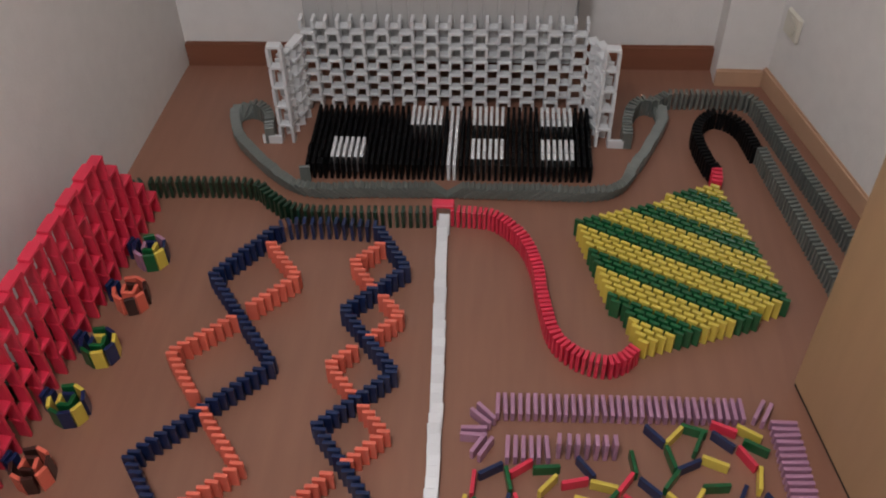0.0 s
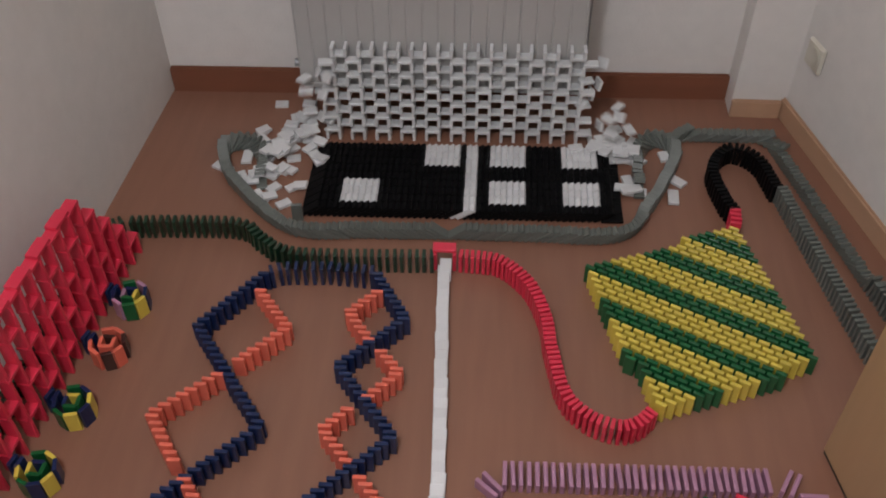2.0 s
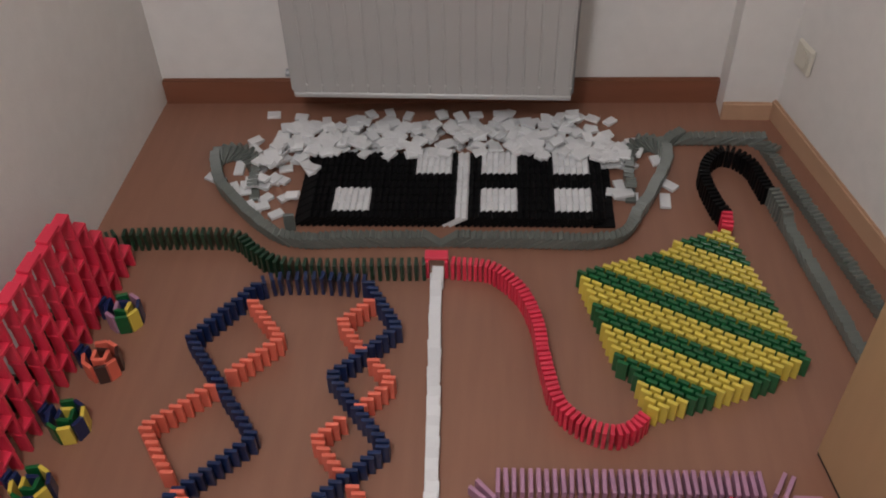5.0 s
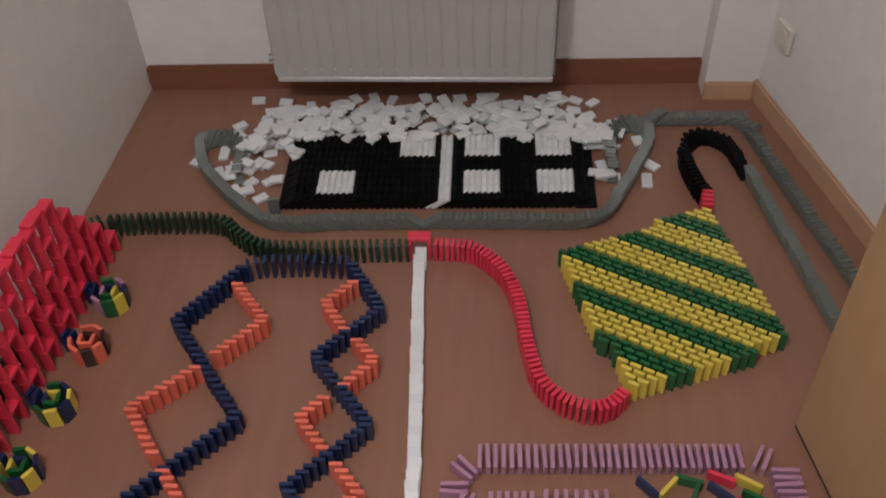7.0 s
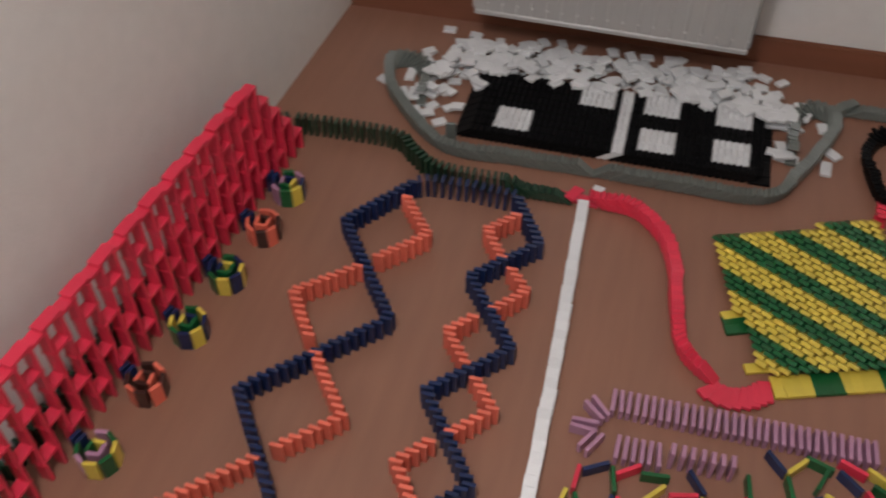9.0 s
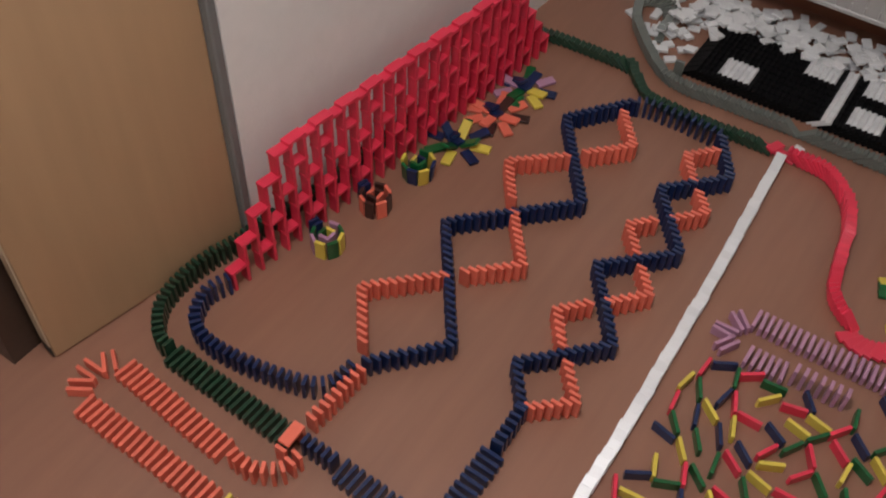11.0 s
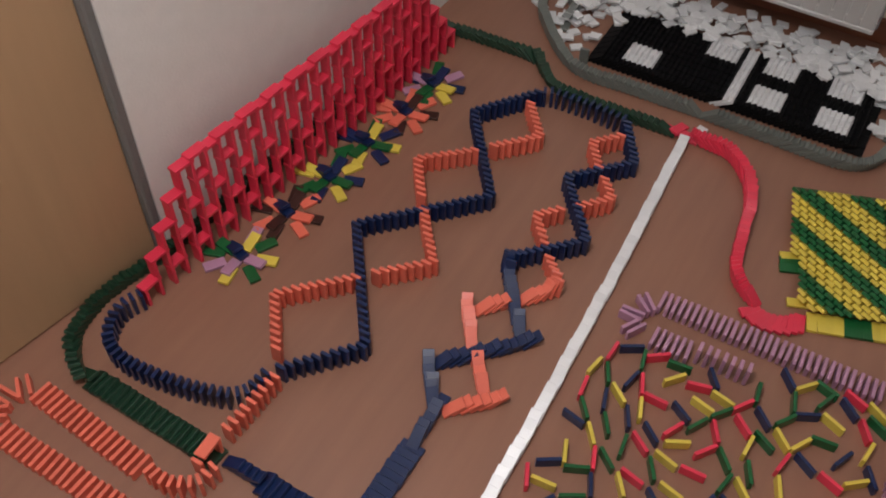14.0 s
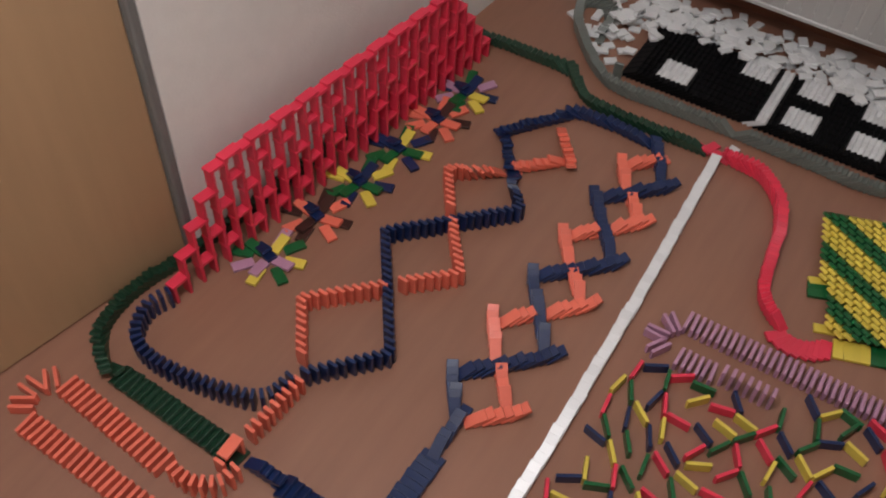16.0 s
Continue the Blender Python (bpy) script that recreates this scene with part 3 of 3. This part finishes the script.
def scattered():
    """Dominoes on their long edges, set end to end in wandering, branching chains."""
    colours = ("red", "green", "blue", "yellow")
    ob = thing("domino_scatter", (0.33, -0.95, 0), "wandering chains of red, green, blue and yellow dominoes", "domino chain")
    r = random.Random(5)
    spots = []

    def strew(colour, places):
        """Dominoes of one colour: plan places and headings in degrees."""
        for x, y, a in places:
            spots.append((x, y))
            domino(ob, EDGEWISE[colour], pose(x, y, 0, 0, 0, a))

    strew("red", ((0.093, -0.669, 86), (0.176, -0.633, 36), (0.077, -0.773, 96), (0.173, -0.71, 110), (0.157, -0.902, -71), (0.196, -1.012, -70), (0.209, -0.728, -1), (0.27, -0.657, 14), (0.261, -0.772, 62), (0.358, -0.655, 55), (0.372, -0.696, -40), (0.332, -0.736, -60), (0.329, -0.783, 53), (0.324, -0.836, 2), (0.218, -0.829, -35), (0.232, -0.901, -13),))
    strew("red", ((0.265, -0.965, -33), (0.316, -1.023, -17), (0.45, -0.88, 51), (0.152, -1.052, -53), (0.09, -1.071, 79), (0.194, -1.137, 20), (0.383, -1.012, 70), (0.502, -0.835, -55), (0.488, -0.941, 73), (0.46, -0.735, 77), (0.543, -0.53, -23), (0.576, -0.59, -58), (0.547, -0.727, -20),))
    strew("blue", ((0.123, -0.64, 31), (0.151, -0.711, 77), (0.089, -0.843, -12), (0.174, -0.954, -66), (0.124, -0.778, -75), (0.177, -0.791, -64), (0.29, -0.627, -53), (0.261, -0.728, -31), (0.4, -0.661, -43), (0.228, -0.8, -39), (0.283, -0.922, -41), (0.227, -1.031, 73), (0.407, -0.915, 35), (0.365, -0.883, 70), (0.404, -0.865, -29), (0.36, -0.992, 31),))
    strew("blue", ((0.278, -1.045, 72), (0.114, -1.026, 56), (0.099, -1.172, 68), (0.088, -0.948, 32), (0.475, -0.832, 83), (0.417, -0.552, -48), (0.471, -0.613, 27), (0.497, -0.714, -31), (0.538, -0.557, -41), (0.554, -0.671, 64), (0.609, -0.683, -58),))
    strew("green", ((0.221, -0.632, 6), (0.105, -0.72, -64), (0.154, -0.658, -79), (0.098, -0.815, -52), (0.148, -0.825, -57), (0.193, -0.851, -84), (0.297, -0.738, 59), (0.328, -0.692, 52), (0.374, -0.614, -83), (0.257, -0.868, -59), (0.178, -0.891, -39), (0.237, -0.975, -92), (0.316, -0.968, 4), (0.381, -0.828, 77), (0.365, -0.782, -49), (0.413, -0.785, -65),))
    strew("green", ((0.417, -0.708, -29), (0.435, -0.926, 84), (0.182, -1.062, 59), (0.21, -1.087, 63), (0.154, -0.99, 30), (0.101, -1.123, -57), (0.147, -1.151, -18), (0.138, -0.935, 25), (0.488, -0.537, -17), (0.441, -0.599, -76), (0.493, -0.566, 66), (0.438, -0.645, 54), (0.514, -0.653, 6), (0.595, -0.567, -29),))
    strew("yellow", ((0.076, -0.718, 78), (0.132, -0.859, -53), (0.142, -0.752, -38), (0.191, -0.762, -72), (0.223, -0.665, 49), (0.291, -0.694, -13), (0.32, -0.661, -12), (0.278, -0.794, 28), (0.272, -0.837, -15), (0.303, -0.891, -13), (0.22, -0.926, -54), (0.262, -1.006, -14), (0.358, -0.939, 55), (0.413, -0.823, -45), (0.394, -0.734, 86), (0.404, -0.966, 44),))
    strew("yellow", ((0.144, -1.103, 55), (0.239, -1.083, -71), (0.116, -1.195, -4), (0.098, -0.991, 5), (0.106, -0.917, -70), (0.488, -0.887, 102), (0.469, -0.786, -68), (0.451, -0.552, 48), (0.445, -0.688, -43), (0.478, -0.681, 58), (0.518, -0.604, -22), (0.587, -0.538, -31), (0.591, -0.634, 80), (0.587, -0.706, 39),))
    ends = [(0.15, -1.08, -75.0), (0.3, -1.05, -70.0), (0.45, -1.0, 200.0), (0.55, -0.92, -80.0), (0.2, -1.15, 20.0), (0.4, -1.12, 200.0)]
    for _ in range(60000):
        if len(spots) >= 225:
            break
        k = r.randrange(len(ends))
        x, y, a = ends[k]
        turn = a + r.choice((-1, 1)) * r.uniform(10, 80)
        c, n = math.cos(radians(turn)), math.sin(radians(turn))
        mx, my = x + 0.027 * c, y + 0.027 * n
        fx, fy = x + 0.053 * c, y + 0.053 * n
        inside = 0.07 < fx < 0.63 and -1.36 < fy < -0.85 and (fy < -1.0 or fx > 0.5)
        free = all((mx - u) ** 2 + (my - v) ** 2 > 0.0305 ** 2 and (fx - u) ** 2 + (fy - v) ** 2 > 0.0225 ** 2 for u, v in spots)
        if not inside or not free:
            if r.random() < 0.05 and spots:
                u, v = r.choice(spots)
                ends.append((u + r.uniform(-0.05, 0.05), v + r.uniform(-0.05, 0.05), r.uniform(0, 360)))
            continue
        spots.append((mx, my))
        ends.append((fx, fy, turn))
        domino(ob, EDGEWISE[r.choice(colours)], pose(mx, my, 0, 0, 0, turn + r.uniform(-3, 3)))


scattered()


# ---- red wall and flowers ----
def red_wall():
    """Storeys of small arches, each storey half an arch shorter at both ends."""
    wall = thing("domino_wall", (-0.73, -0.45, 0), "tall stepped openwork wall of bright red dominoes", "domino wall")
    b, d = Vector((-0.783, -1.022)), Vector((0.113, 1.0)).normalized()
    head = math.degrees(math.atan2(d.y, d.x))
    half, storeys, arches = 0.0365, 5, 15
    storey = LONG + THIN
    for s in range(storeys):
        for k in range(arches - s):
            c = b + d * (s + 2 * k) * half
            for sign in (-1, 1):
                p = c + d * sign * (half / 2 - 0.0006)
                domino(wall, UPRIGHT["red"], stand(p.x, p.y, head + rng.uniform(-2.5, 2.5), s * storey))
            domino(wall, EDGEWISE["red"], pose(c.x + rng.uniform(-1, 1) * 0.001, c.y, s * storey + LONG, 0, 0, head + rng.uniform(-2, 2)) @ pose(0, 0, THIN / 2, 90) @ pose(0, 0, -WIDE / 2))
            if s == storeys - 1 and k < arches - s - 1:
                c += d * half
                domino(wall, EDGEWISE["red"], pose(c.x, c.y, storeys * storey, 0, 0, head + rng.uniform(-2, 2)) @ pose(0, 0, THIN / 2, 90) @ pose(0, 0, -WIDE / 2))


red_wall()


def flower(x, y, colours, t):
    """Rings of dominoes round a middle; they fall outwards like petals."""
    ob = thing("domino_flower", (x, y, 0), "flower ring of " + " and ".join(sorted(set(colours))) + " dominoes", "domino flower", "flowers along the red wall")
    r = random.Random(round(x * 1e4) + round(y * 1e4))
    linker = [(x - 0.046, y + 0.013), (x - 0.033, y + 0.009)]
    for k, (lx, ly) in enumerate(linker):
        m = stand(lx, ly, -17)
        topple(domino(ob, UPRIGHT["blue"], m), m, t + 0.05 * k, (66, 80)[k])
    for ring, (radius, n) in enumerate(((0.012, 4), (0.031, 8))):
        for k in range(n):
            a = 360 / n * k + r.uniform(-7, 7) + 15 * ring
            if ring and abs(a - 165) < 24:
                continue
            m = stand(x + radius * math.cos(radians(a)), y + radius * math.sin(radians(a)), a)
            topple(domino(ob, UPRIGHT[colours[(k + ring) % len(colours)]], m), m, t + 0.15 + 0.06 * (1 - ring) + 0.02 * r.random(), 87 if ring else 80)


FLOWERS = (((-0.625, -0.148), ("yellow", "blue", "purple", "green")), ((-0.631, -0.273), ("orange", "brown", "orange")), ((-0.652, -0.412), ("green", "yellow", "blue")),
           ((-0.666, -0.553), ("green", "blue", "yellow")), ((-0.683, -0.692), ("orange", "brown")), ((-0.696, -0.843), ("purple", "yellow", "green")))
for k, ((x, y), colours) in enumerate(FLOWERS):
    flower(x, y, colours, 10.35 + 0.15 * k)


def start_block():
    ob = thing("start_ramp", (0.01, -1.29, 0), "black plastic block at the end of the white line", "block")
    part("base", prism([(-0.029, -1.372), (0.068, -1.370), (0.052, -1.227), (-0.009, -1.228)], 0, 0.02), DARK, ob)
    part("cheek", box(bmesh.new(), (-0.034, -1.40, 0.0205), (-0.020, -1.26, 0.04), 0.003), DARK, ob)
    part("cheek", box(bmesh.new(), (0.032, -1.40, 0.0205), (0.046, -1.26, 0.04), 0.003), DARK, ob)


start_block()


def motions():
    for ob, rows in MOVES:
        walk(ob, rows)


motions()
